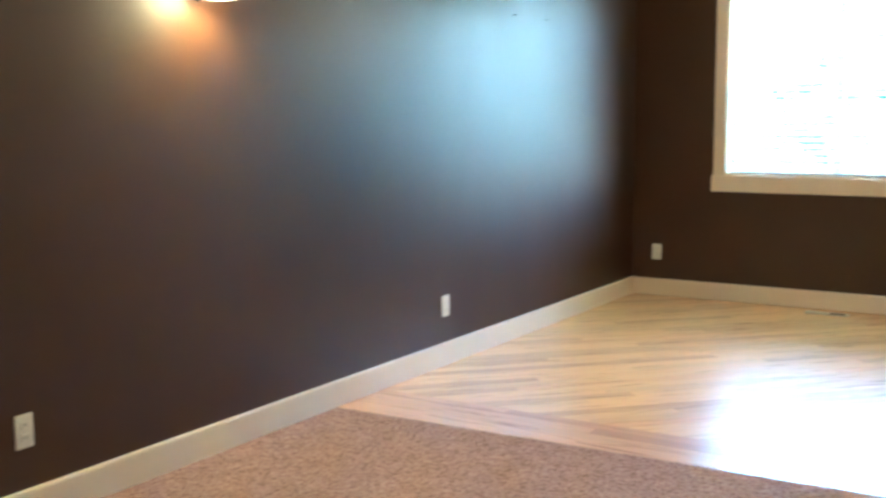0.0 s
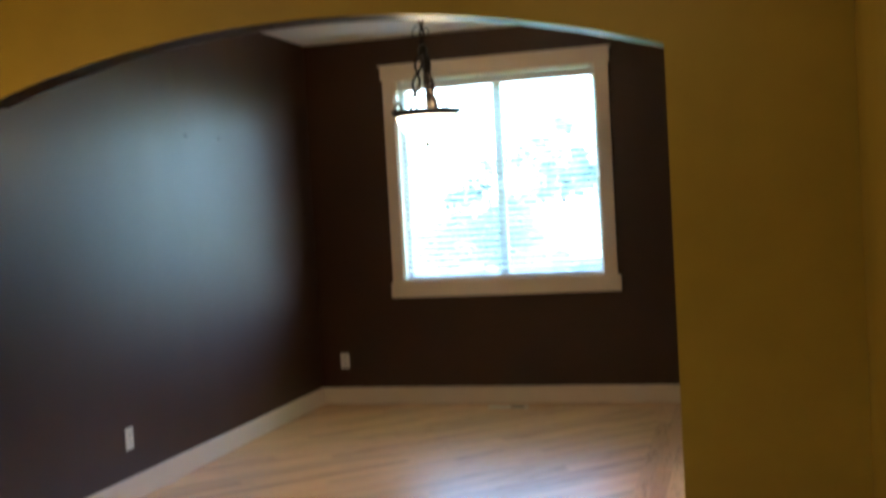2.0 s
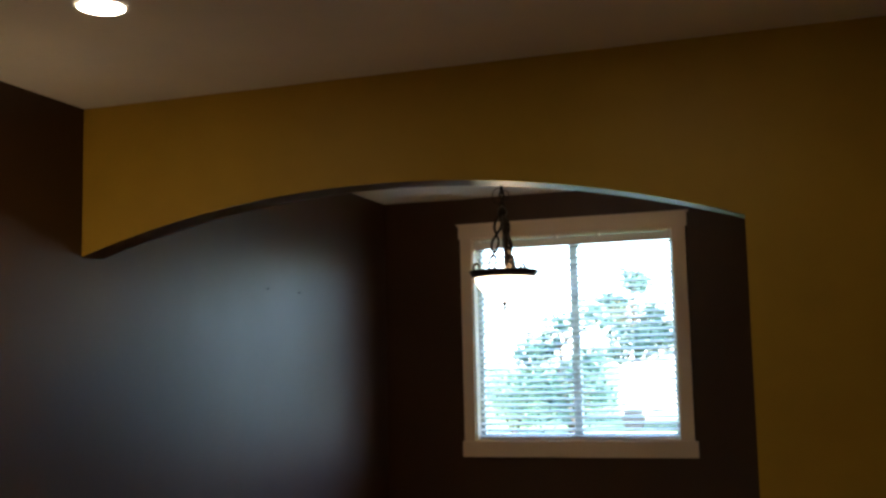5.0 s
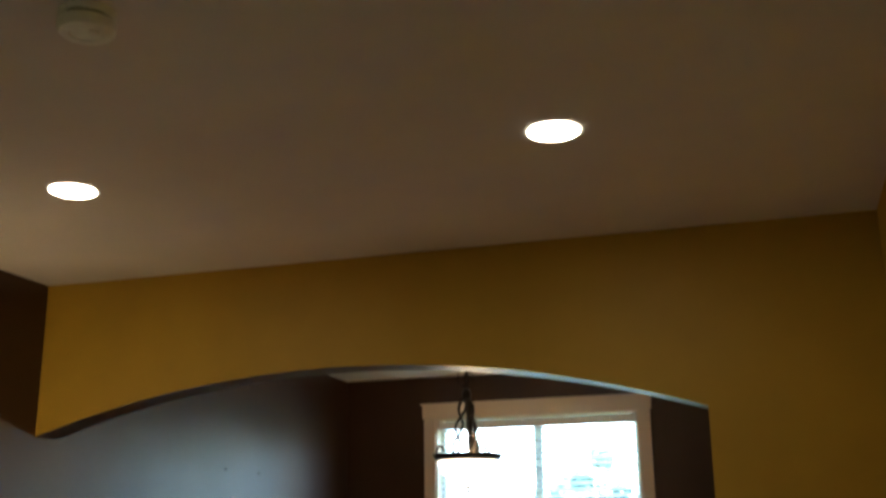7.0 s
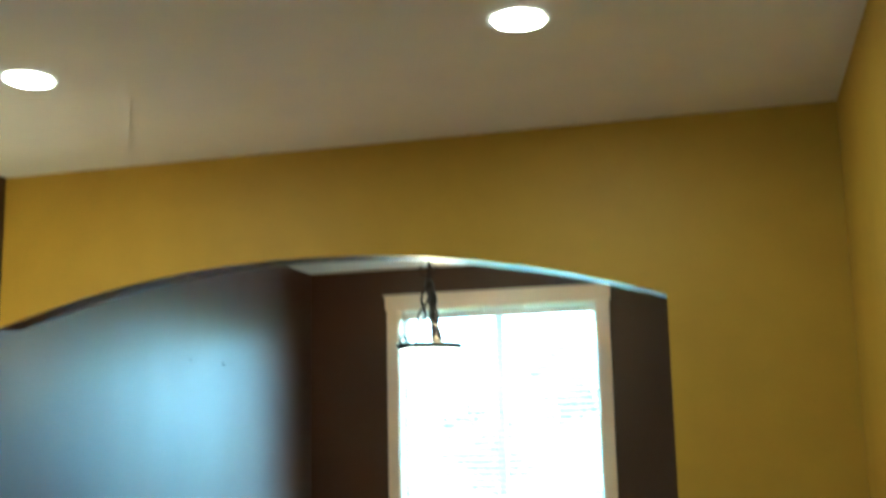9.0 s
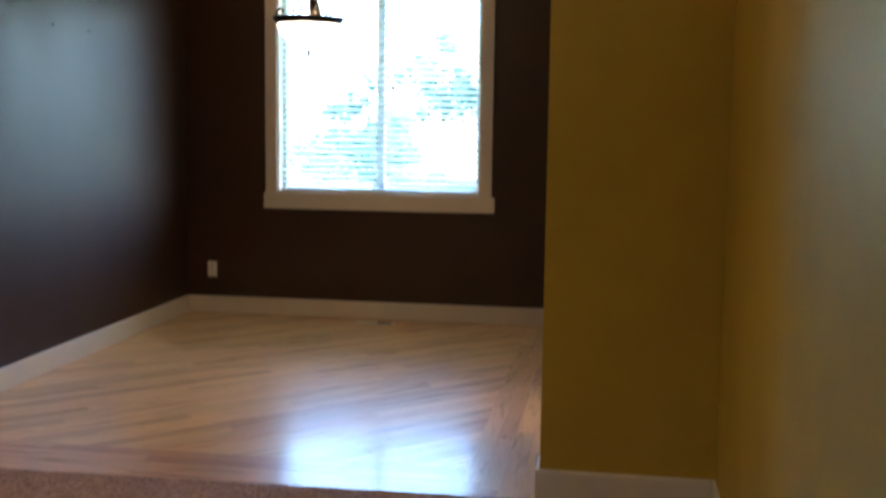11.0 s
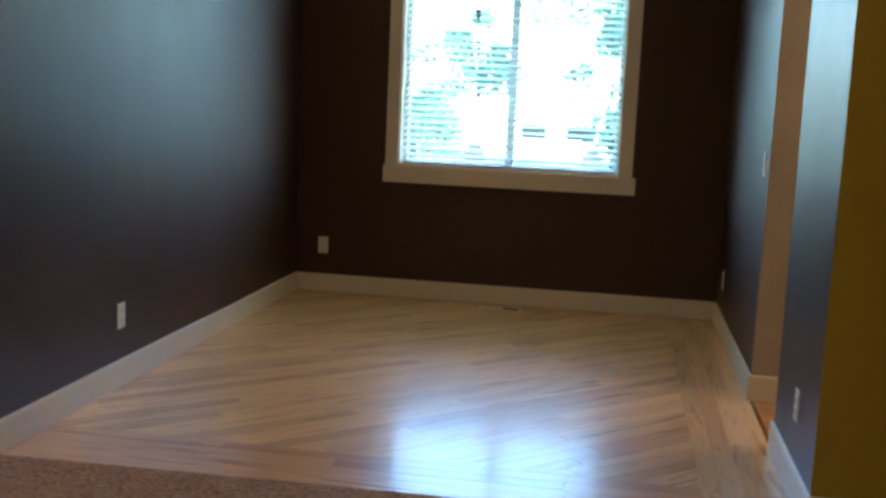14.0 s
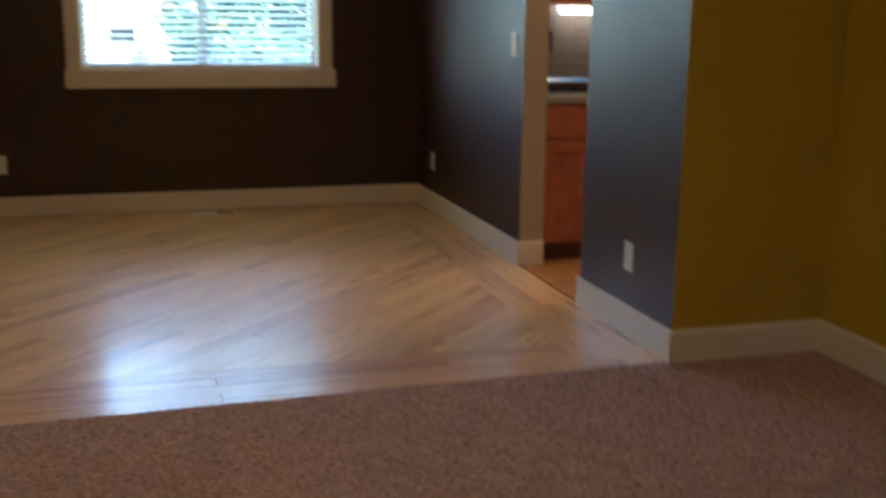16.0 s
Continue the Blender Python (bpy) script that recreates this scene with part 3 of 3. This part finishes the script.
def outlet(at, rz, name, label, group=""):
    """A wall plate; it faces -y before it is turned by rz degrees."""
    o = thing(name, pose(*at, 0, 0, rz), label, "switch" if name == "light_switch" else "outlet", group)
    bm = bmesh.new()
    box(bm, (-0.0365, -0.006, -0.06), (0.0365, 0.001, 0.06), 0.003)
    part("plate", bm, PLATE, o)
    if name == "light_switch":
        part("rocker", boxes(((-0.017, -0.010, -0.034), (0.017, -0.0055, 0.034)), bevel=0.002), PLATE, o)
    else:
        for s in (-1, 1):
            f = part("socket", boxes(((-0.017, -0.009, s * 0.022 - 0.014), (0.017, -0.0055, s * 0.022 + 0.014)), bevel=0.003), PLATE, o)
            part("slots", boxes(((-0.008, -0.0096, s * 0.022 - 0.004), (-0.006, -0.0088, s * 0.022 + 0.006)), ((0.006, -0.0096, s * 0.022 - 0.004), (0.008, -0.0088, s * 0.022 + 0.006))), SLOT, f)
    part("screw", turned(bmesh.new(), [(0.0028, -0.002), (0.0028, 0.002)], 10, (0, -0.0065, 0)), CHROME, o)
    return o


OZ = 0.340
outlet((0.198, YF, OZ), 0, "wall_outlet", "ivory wall outlet on brown wall near the corner", "wall outlets")
outlet((0, 0.971, OZ), 90, "wall_outlet", "ivory wall outlet on the long brown wall", "wall outlets")
outlet((0, -1.811, OZ), 90, "wall_outlet", "ivory wall outlet on brown wall above carpet", "wall outlets")
outlet((W, 3.394, OZ), -90, "wall_outlet", "ivory wall outlet on brown wall by the window", "wall outlets")
outlet((W, 0.395, OZ), -90, "wall_outlet", "ivory wall outlet on brown wall beside the arch", "wall outlets")
outlet((W, 1.838, 1.165), -90, "light_switch", "ivory rocker light switch beside the kitchen opening")
outlet((W2, -1.45, OZ), -90, "wall_outlet", "ivory wall outlet on the mustard wall", "wall outlets")
outlet((W2, -1.80, OZ), -90, "cable_outlet", "ivory cable outlet plate on the mustard wall", "wall outlets")


def vent():
    v = thing("floor_vent", (1.515, 3.60, 0.0), "tan metal floor register with a dark slot", "floor vent")
    bm = bmesh.new()
    for lo, hi in (((-0.145, -0.05, 0), (0.145, -0.04, 0.004)), ((-0.145, 0.04, 0), (0.145, 0.05, 0.004)), ((-0.145, -0.04, 0), (-0.13, 0.04, 0.007)), ((0.13, -0.04, 0), (0.145, 0.04, 0.007))):
        box(bm, lo, hi, 0.001)
    part("frame", bm, PLATE, v)
    part("opening", boxes(((-0.13, -0.04, 0.0), (0.13, 0.04, 0.002))), SLOT, v)
    for k in range(9):
        x = -0.125 + k * 0.029 if k < 5 else -0.008 + (k - 5) * 0.036
        if k < 5:
            part("louvre", boxes(((x - 0.004, -0.04, 0.002), (x + 0.021, 0.04, 0.006))), PLATE, v)
        else:
            part("louvre", boxes(((x + 0.02, -0.04, 0.002), (x + 0.023, 0.04, 0.0032))), PLATE, v)
    return v


vent()
for y in (1.78, 2.215):
    n = thing("nail", pose(0, y, 2.007, 0, 90, 0), "small dark nail stuck in the brown wall", "nail", "nails in the wall")
    part("shank", turned(bmesh.new(), [(0.0022, -0.001), (0.0022, 0.016)], 8), IRON, n)
    part("head", turned(bmesh.new(), [(0.006, 0.016), (0.006, 0.018), (0.003, 0.0195)], 10), IRON, n)

# ---- things in the carpeted room ----


def can_light(x, y):
    c = thing("recessed_light", (x, y, H), "lit recessed ceiling light with white trim", "ceiling light", "recessed ceiling lights")
    part("trim_ring", turned(bmesh.new(), [(0.078, -0.002), (0.086, -0.001), (0.087, -0.002), (0.084, -0.004), (0.080, -0.0038), (0.078, -0.002)], 40, caps=False), SMOKE, c, smooth=True)
    part("lens", turned(bmesh.new(), [(0.0, -0.0042), (0.04, -0.0044), (0.078, -0.003)], 40, caps=False), CANGLOW, c, "glowing bulb face")
    lamp("recessed_bulb", "SPOT", 0.5, (1.0, 0.72, 0.42), look((x, y, H - 0.02), (x, y, 0)), size=0.06, spot=84)
    return c


can_light(0.960, -1.165)
can_light(2.643, -1.180)


def smoke_detector():
    s = thing("smoke_detector", (1.77, -2.25, H), "round white plastic smoke detector on the ceiling", "smoke detector")
    part("base", turned(bmesh.new(), [(0.064, 0.0), (0.064, -0.016), (0.060, -0.019)], 40), SMOKE, s, smooth=False)
    part("gap_ring", turned(bmesh.new(), [(0.058, -0.018), (0.058, -0.024)], 40), SLOT, s)
    part("cover", turned(bmesh.new(), [(0.060, -0.023), (0.066, -0.026), (0.066, -0.046), (0.060, -0.054), (0.040, -0.056), (0.036, -0.052), (0.014, -0.052), (0.002, -0.052)], 40), SMOKE, s)
    part("test_button", turned(bmesh.new(), [(0.012, -0.050), (0.012, -0.056), (0.008, -0.058)], 20, (0.022, 0.0, 0)), SMOKE, s)
    return s


smoke_detector()


def sconce():
    y, zb = -0.92, 1.88
    s = thing("wall_sconce", (0, y, zb), "lit wall sconce with frosted bell glass and iron scroll", "wall lamp")
    turn = Matrix.Rotation(radians(90), 4, "Y")
    bm = turned(bmesh.new(), [(0.052, 0.0), (0.052, 0.008), (0.044, 0.016), (0.02, 0.024)], 28)
    bmesh.ops.transform(bm, matrix=Matrix.Translation((0, 0, 0.10)) @ turn @ Matrix.Diagonal((1.6, 1, 1, 1)), verts=bm.verts)
    part("backplate", bm, IRON, s, smooth=True)
    pts = [(0.02, 0, 0.10), (0.05, 0, 0.03), (0.05, 0, 0.0), (0.03, 0, -0.005), (0.018, 0, 0.015), (0.03, 0, 0.03)]
    part("scroll", rod(bmesh.new(), pts, 0.006, 8), IRON, s)
    pts = [(0.02, 0, 0.11), (0.06, 0, 0.19), (0.11, 0, 0.225), (0.15, 0, 0.20), (0.15, 0, 0.155)]
    part("arm", rod(bmesh.new(), pts, 0.007, 8), IRON, s)
    part("socket_cap", turned(bmesh.new(), [(0.012, 0.17), (0.027, 0.155), (0.03, 0.135)], 24, (0.15, 0, 0)), IRON, s, smooth=True)
    prof = [(0.026, 0.15), (0.036, 0.14), (0.043, 0.11), (0.049, 0.07), (0.056, 0.04), (0.067, 0.014), (0.077, 0.0)]
    bm = turned(bmesh.new(), prof + [(r - 0.004, z + 0.001) for r, z in prof[::-1]], 40, (0.15, 0, 0), caps=False)
    part("shade", bm, BULB, s, "glowing frosted bell-shaped glass shade", smooth=True)
    lamp("sconce_bulb", "POINT", 0.36, (1.0, 0.76, 0.30), Matrix.Translation((0.15, y, zb + 0.05)), size=0.03)
    return s


sconce()

# ---- kitchen seen through the opening ----


def base_cabinet(x0, x1):
    c = thing("base_cabinet", ((x0 + x1) / 2, 1.80, 0), "red cherry base cabinet with dark toe kick", "cabinet", "kitchen base cabinets")
    w = (x1 - x0) / 2
    part("toe_kick", boxes(((-w, 0.0, 0.0), (w, 0.6, 0.10))), plain("dark_toe_kick", (0.10, 0.03, 0.02), 0.5), c)
    part("body", boxes(((-w, -0.04, 0.10), (w, 0.6, 0.86))), CHERRY, c)
    d = part("door", boxes(((-w + 0.01, -0.06, 0.12), (-w + 0.07, -0.041, 0.66)), ((w - 0.07, -0.06, 0.12), (w - 0.01, -0.041, 0.66)), ((-w + 0.07, -0.06, 0.12), (w - 0.07, -0.041, 0.18)), ((-w + 0.07, -0.06, 0.60), (w - 0.07, -0.041, 0.66)), ((-w + 0.07, -0.05, 0.18), (w - 0.07, -0.041, 0.60)), bevel=0.002), CHERRY, c)
    part("handle", rod(bmesh.new(), [(w - 0.04, -0.062, 0.5), (w - 0.04, -0.085, 0.51), (w - 0.04, -0.085, 0.59), (w - 0.04, -0.062, 0.6)], 0.005), CHROME, d)
    part("drawer", boxes(((-w + 0.01, -0.06, 0.68), (w - 0.01, -0.041, 0.84)), bevel=0.003), CHERRY, c)
    return c


def wall_cabinet(x0, x1):
    c = thing("wall_cabinet", ((x0 + x1) / 2, 2.43, 1.38), "red cherry wall cabinet above the counter", "cabinet", "kitchen wall cabinets")
    w = (x1 - x0) / 2
    part("body", boxes(((-w, -0.33, 0), (w, 0, 0.9))), CHERRY, c)
    part("door", boxes(((-w + 0.01, -0.35, 0.01), (-w + 0.07, -0.331, 0.89)), ((w - 0.07, -0.35, 0.01), (w - 0.01, -0.331, 0.89)), ((-w + 0.07, -0.35, 0.01), (w - 0.07, -0.331, 0.07)), ((-w + 0.07, -0.35, 0.83), (w - 0.07, -0.331, 0.89)), ((-w + 0.07, -0.34, 0.07), (w - 0.07, -0.331, 0.83)), bevel=0.002), CHERRY, c)
    return c


for k in range(3):
    base_cabinet(3.11 + 0.46 * k, 3.565 + 0.46 * k)
    wall_cabinet(3.11 + 0.46 * k, 3.565 + 0.46 * k)
ct = thing("worktop", (3.11, 1.74, 0.862), "grey speckled granite kitchen worktop", "worktop")
part("slab", boxes(((0, 0, 0), (1.45, 0.685, 0.036)), bevel=0.006), GRANITE, ct)
bs = thing("backsplash", (3.11, 2.42, 0.90), "grey brown tiled kitchen backsplash", "backsplash")
for i in range(10):
    for j in range(3):
        part("tile", boxes(((0.15 * i, 0.0, 0.155 * j), (0.15 * i + 0.147, 0.009, 0.155 * j + 0.152)), bevel=0.002), BACKTILE, bs)
ho = thing("cabinet_lamp", (3.60, 2.32, 1.378), "lit white under-cabinet lamp bar", "cabinet lamp")
part("housing", boxes(((-0.19, -0.05, -0.012), (0.19, 0.05, 0.0)), bevel=0.003), SMOKE, ho)
part("diffuser", boxes(((-0.175, -0.045, -0.05), (0.175, 0.045, -0.0125)), bevel=0.006), HOODGLOW, ho)
# Stands in for a glossy cooktop; reflected daylight is put into the blue.
tr = thing("worktop_glint", (3.42, 2.20, 0.898), "dark glossy slab on the worktop, blue strips painted as reflected daylight", "tray")
part("tray", boxes(((-0.19, -0.16, 0.0), (0.19, 0.16, 0.012)), bevel=0.004), DARK, tr)
BLUE_GLINT = plain("blue_daylight_reflection", (0.10, 0.30, 0.75), 0.05, 0, 0.8)
for k in range(7):
    dish = boxes(((-0.17, -0.03, -0.003), (0.17, 0.03, 0.003)), bevel=0.0015)
    bmesh.ops.transform(dish, matrix=pose(0.01 * (k % 3 - 1), -0.12 + 0.04 * k, 0.036 + 0.004 * (k % 2), 38 + 9 * (k % 3), 0, 5 * (k % 3 - 1)), verts=dish.verts)
    part("dish", dish, (DARK, BLUE_GLINT, DARK, CHROME)[k % 4], tr)
wo = thing("wall_box", (3.345, 2.405, 1.17), "black plastic appliance box on the backsplash", "appliance")
part("body", boxes(((-0.045, -0.03, -0.055), (0.045, 0.012, 0.055)), bevel=0.004), DARK, wo)
# Fill light added out of view to brighten the kitchen; it has no fixture.
lamp("kitchen_bulb", "POINT", 1.6, (1.0, 0.72, 0.45), Matrix.Translation((4.4, 1.2, 2.5)), size=0.1)

# ---- floors: carpet and boards, piece by piece ----


def carpet_edge(x):
    return -0.062 + 0.024 * x if x < W else 0.0


bm = slab(bmesh.new(), [(0, YB), (W2, YB), (W2, 0.0), (W, 0.0), (W, carpet_edge(W - 0.001)), (0, carpet_edge(0))], -0.04, 0.004)
bmesh.ops.recalc_face_normals(bm, faces=bm.faces)
setting("floor_carpet", bm, CARPET, "pinkish brown speckled cut pile carpet", "carpet")


def carpet_pile():
    """Short leaning yarn tips, as one mesh."""
    rng = np.random.default_rng(7)
    x0, x1, y0, y1 = 0.017, W2 - 0.017, -2.9, 0.012
    n = 46000
    p = np.column_stack((rng.uniform(x0, x1, n), rng.uniform(y0, y1, n), np.full(n, 0.003)))
    p = p[np.where(p[:, 0] < W - 0.018, p[:, 1] < -0.060 + 0.024 * p[:, 0], p[:, 1] < -0.018)]
    n = len(p)
    a = rng.uniform(0, 2 * np.pi, n)
    r = rng.uniform(0.003, 0.0055, n)
    lean = rng.normal(0, 0.004, (n, 2))
    hgt = rng.uniform(0.0026, 0.0052, n)
    v = np.empty((n, 4, 3))
    for k in range(3):
        v[:, k, 0] = p[:, 0] + r * np.cos(a + k * 2.094)
        v[:, k, 1] = p[:, 1] + r * np.sin(a + k * 2.094)
        v[:, k, 2] = p[:, 2]
    v[:, 3, :2] = p[:, :2] + lean
    v[:, 3, 2] = p[:, 2] + hgt
    f = (np.arange(n)[:, None, None] * 4 + np.array([[0, 1, 3], [1, 2, 3], [2, 0, 3]])[None]).reshape(-1, 3)
    me = bpy.data.meshes.new("carpet_pile")
    me.from_pydata(v.reshape(-1, 3).tolist(), [], f.tolist())
    me.materials.append(CARPET)
    return tagged(new("carpet_pile", me), "pinkish brown speckled cut pile of the carpet", "carpet", kind="stuff")


carpet_pile()
floor = setting("floor", boxes(((0, -0.07, -0.05), (W, YF, -0.006)), ((W, D0, -0.05), (W + TE, D1, -0.041))), SUBFLOOR, "varnished hardwood floor laid diagonally within a straight border", "floor")
PW = 0.0825
BW = 4 * PW
Y0 = -0.07


def clip(ring, x0, y0, x1, y1):
    for ax, lim, sgn in ((0, x0, 1), (0, x1, -1), (1, y0, 1), (1, y1, -1)):
        out = []
        for k in range(len(ring)):
            p, q = ring[k - 1], ring[k]
            dp, dq = sgn * (p[ax] - lim), sgn * (q[ax] - lim)
            if (dp >= 0) != (dq >= 0):
                f = dp / (dp - dq)
                out.append((p[0] + f * (q[0] - p[0]), p[1] + f * (q[1] - p[1])))
            if dq >= 0:
                out.append(q)
        ring = out
        if len(ring) < 3:
            return []
    clean = []
    for p in ring:
        if not clean or math.dist(p, clean[-1]) > 1e-4:
            clean.append(p)
    if len(clean) > 2 and math.dist(clean[0], clean[-1]) < 1e-4:
        clean.pop()
    return clean


def board(ring, angle, rnd, mat=WOOD):
    """One board; its own x axis runs along the grain."""
    cx, cy = sum(p[0] for p in ring) / len(ring), sum(p[1] for p in ring) / len(ring)
    ca, sa = math.cos(-angle), math.sin(-angle)
    loc = [((x - cx) * ca - (y - cy) * sa, (x - cx) * sa + (y - cy) * ca) for x, y in ring]
    ob = link("plank", slab(bmesh.new(), loc, -0.006, 0.0, 0.0007), mat, floor)
    ob.matrix_basis = Matrix.Translation((cx, cy, rnd.uniform(-0.0003, 0.0))) @ Matrix.Rotation(angle + rnd.uniform(-0.0004, 0.0004), 4, "Z") @ Matrix.Rotation(rnd.uniform(-0.004, 0.004), 4, "X")


def lay():
    rnd = random.Random(12)
    g = 0.0004
    x0, y0, x1, y1 = 0.0, Y0 + BW + PW, W - BW, YF
    s = math.sqrt(0.5)
    span = 7.0
    row = -45
    while row < 45:
        v0, v1 = row * PW + g, (row + 1) * PW - g
        u = -span / 2 - rnd.uniform(0, 1.2)
        while u < span:
            l = rnd.uniform(0.7, 1.9)
            q = [(u + g, v0), (u + l - g, v0), (u + l - g, v1), (u + g, v1)]
            ring = [(W / 2 + (a - b) * s, YF / 2 + (a + b) * s) for a, b in q]
            ring = clip(ring, x0 + g, y0 + g, x1 - g, y1 - g)
            if len(ring) >= 3:
                board(ring, radians(45), rnd)
            u += l
        row += 1
    for k in range(5):
        a = k * PW
        u = Y0 + a
        while k < 4 and u < YF - 0.02:
            l = min(rnd.uniform(0.6, 1.6), YF - u)
            xa = W - a - PW
            board([(xa + g, u + g), (xa + PW - g, u + g), (xa + PW - g, u + l - g), (xa + g, u + l - g)], radians(90), rnd)
            u += l
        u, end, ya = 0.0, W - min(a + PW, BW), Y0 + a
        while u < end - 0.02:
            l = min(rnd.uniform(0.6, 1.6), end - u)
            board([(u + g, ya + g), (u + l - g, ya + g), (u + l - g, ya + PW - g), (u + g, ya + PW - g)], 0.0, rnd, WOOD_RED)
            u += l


lay()
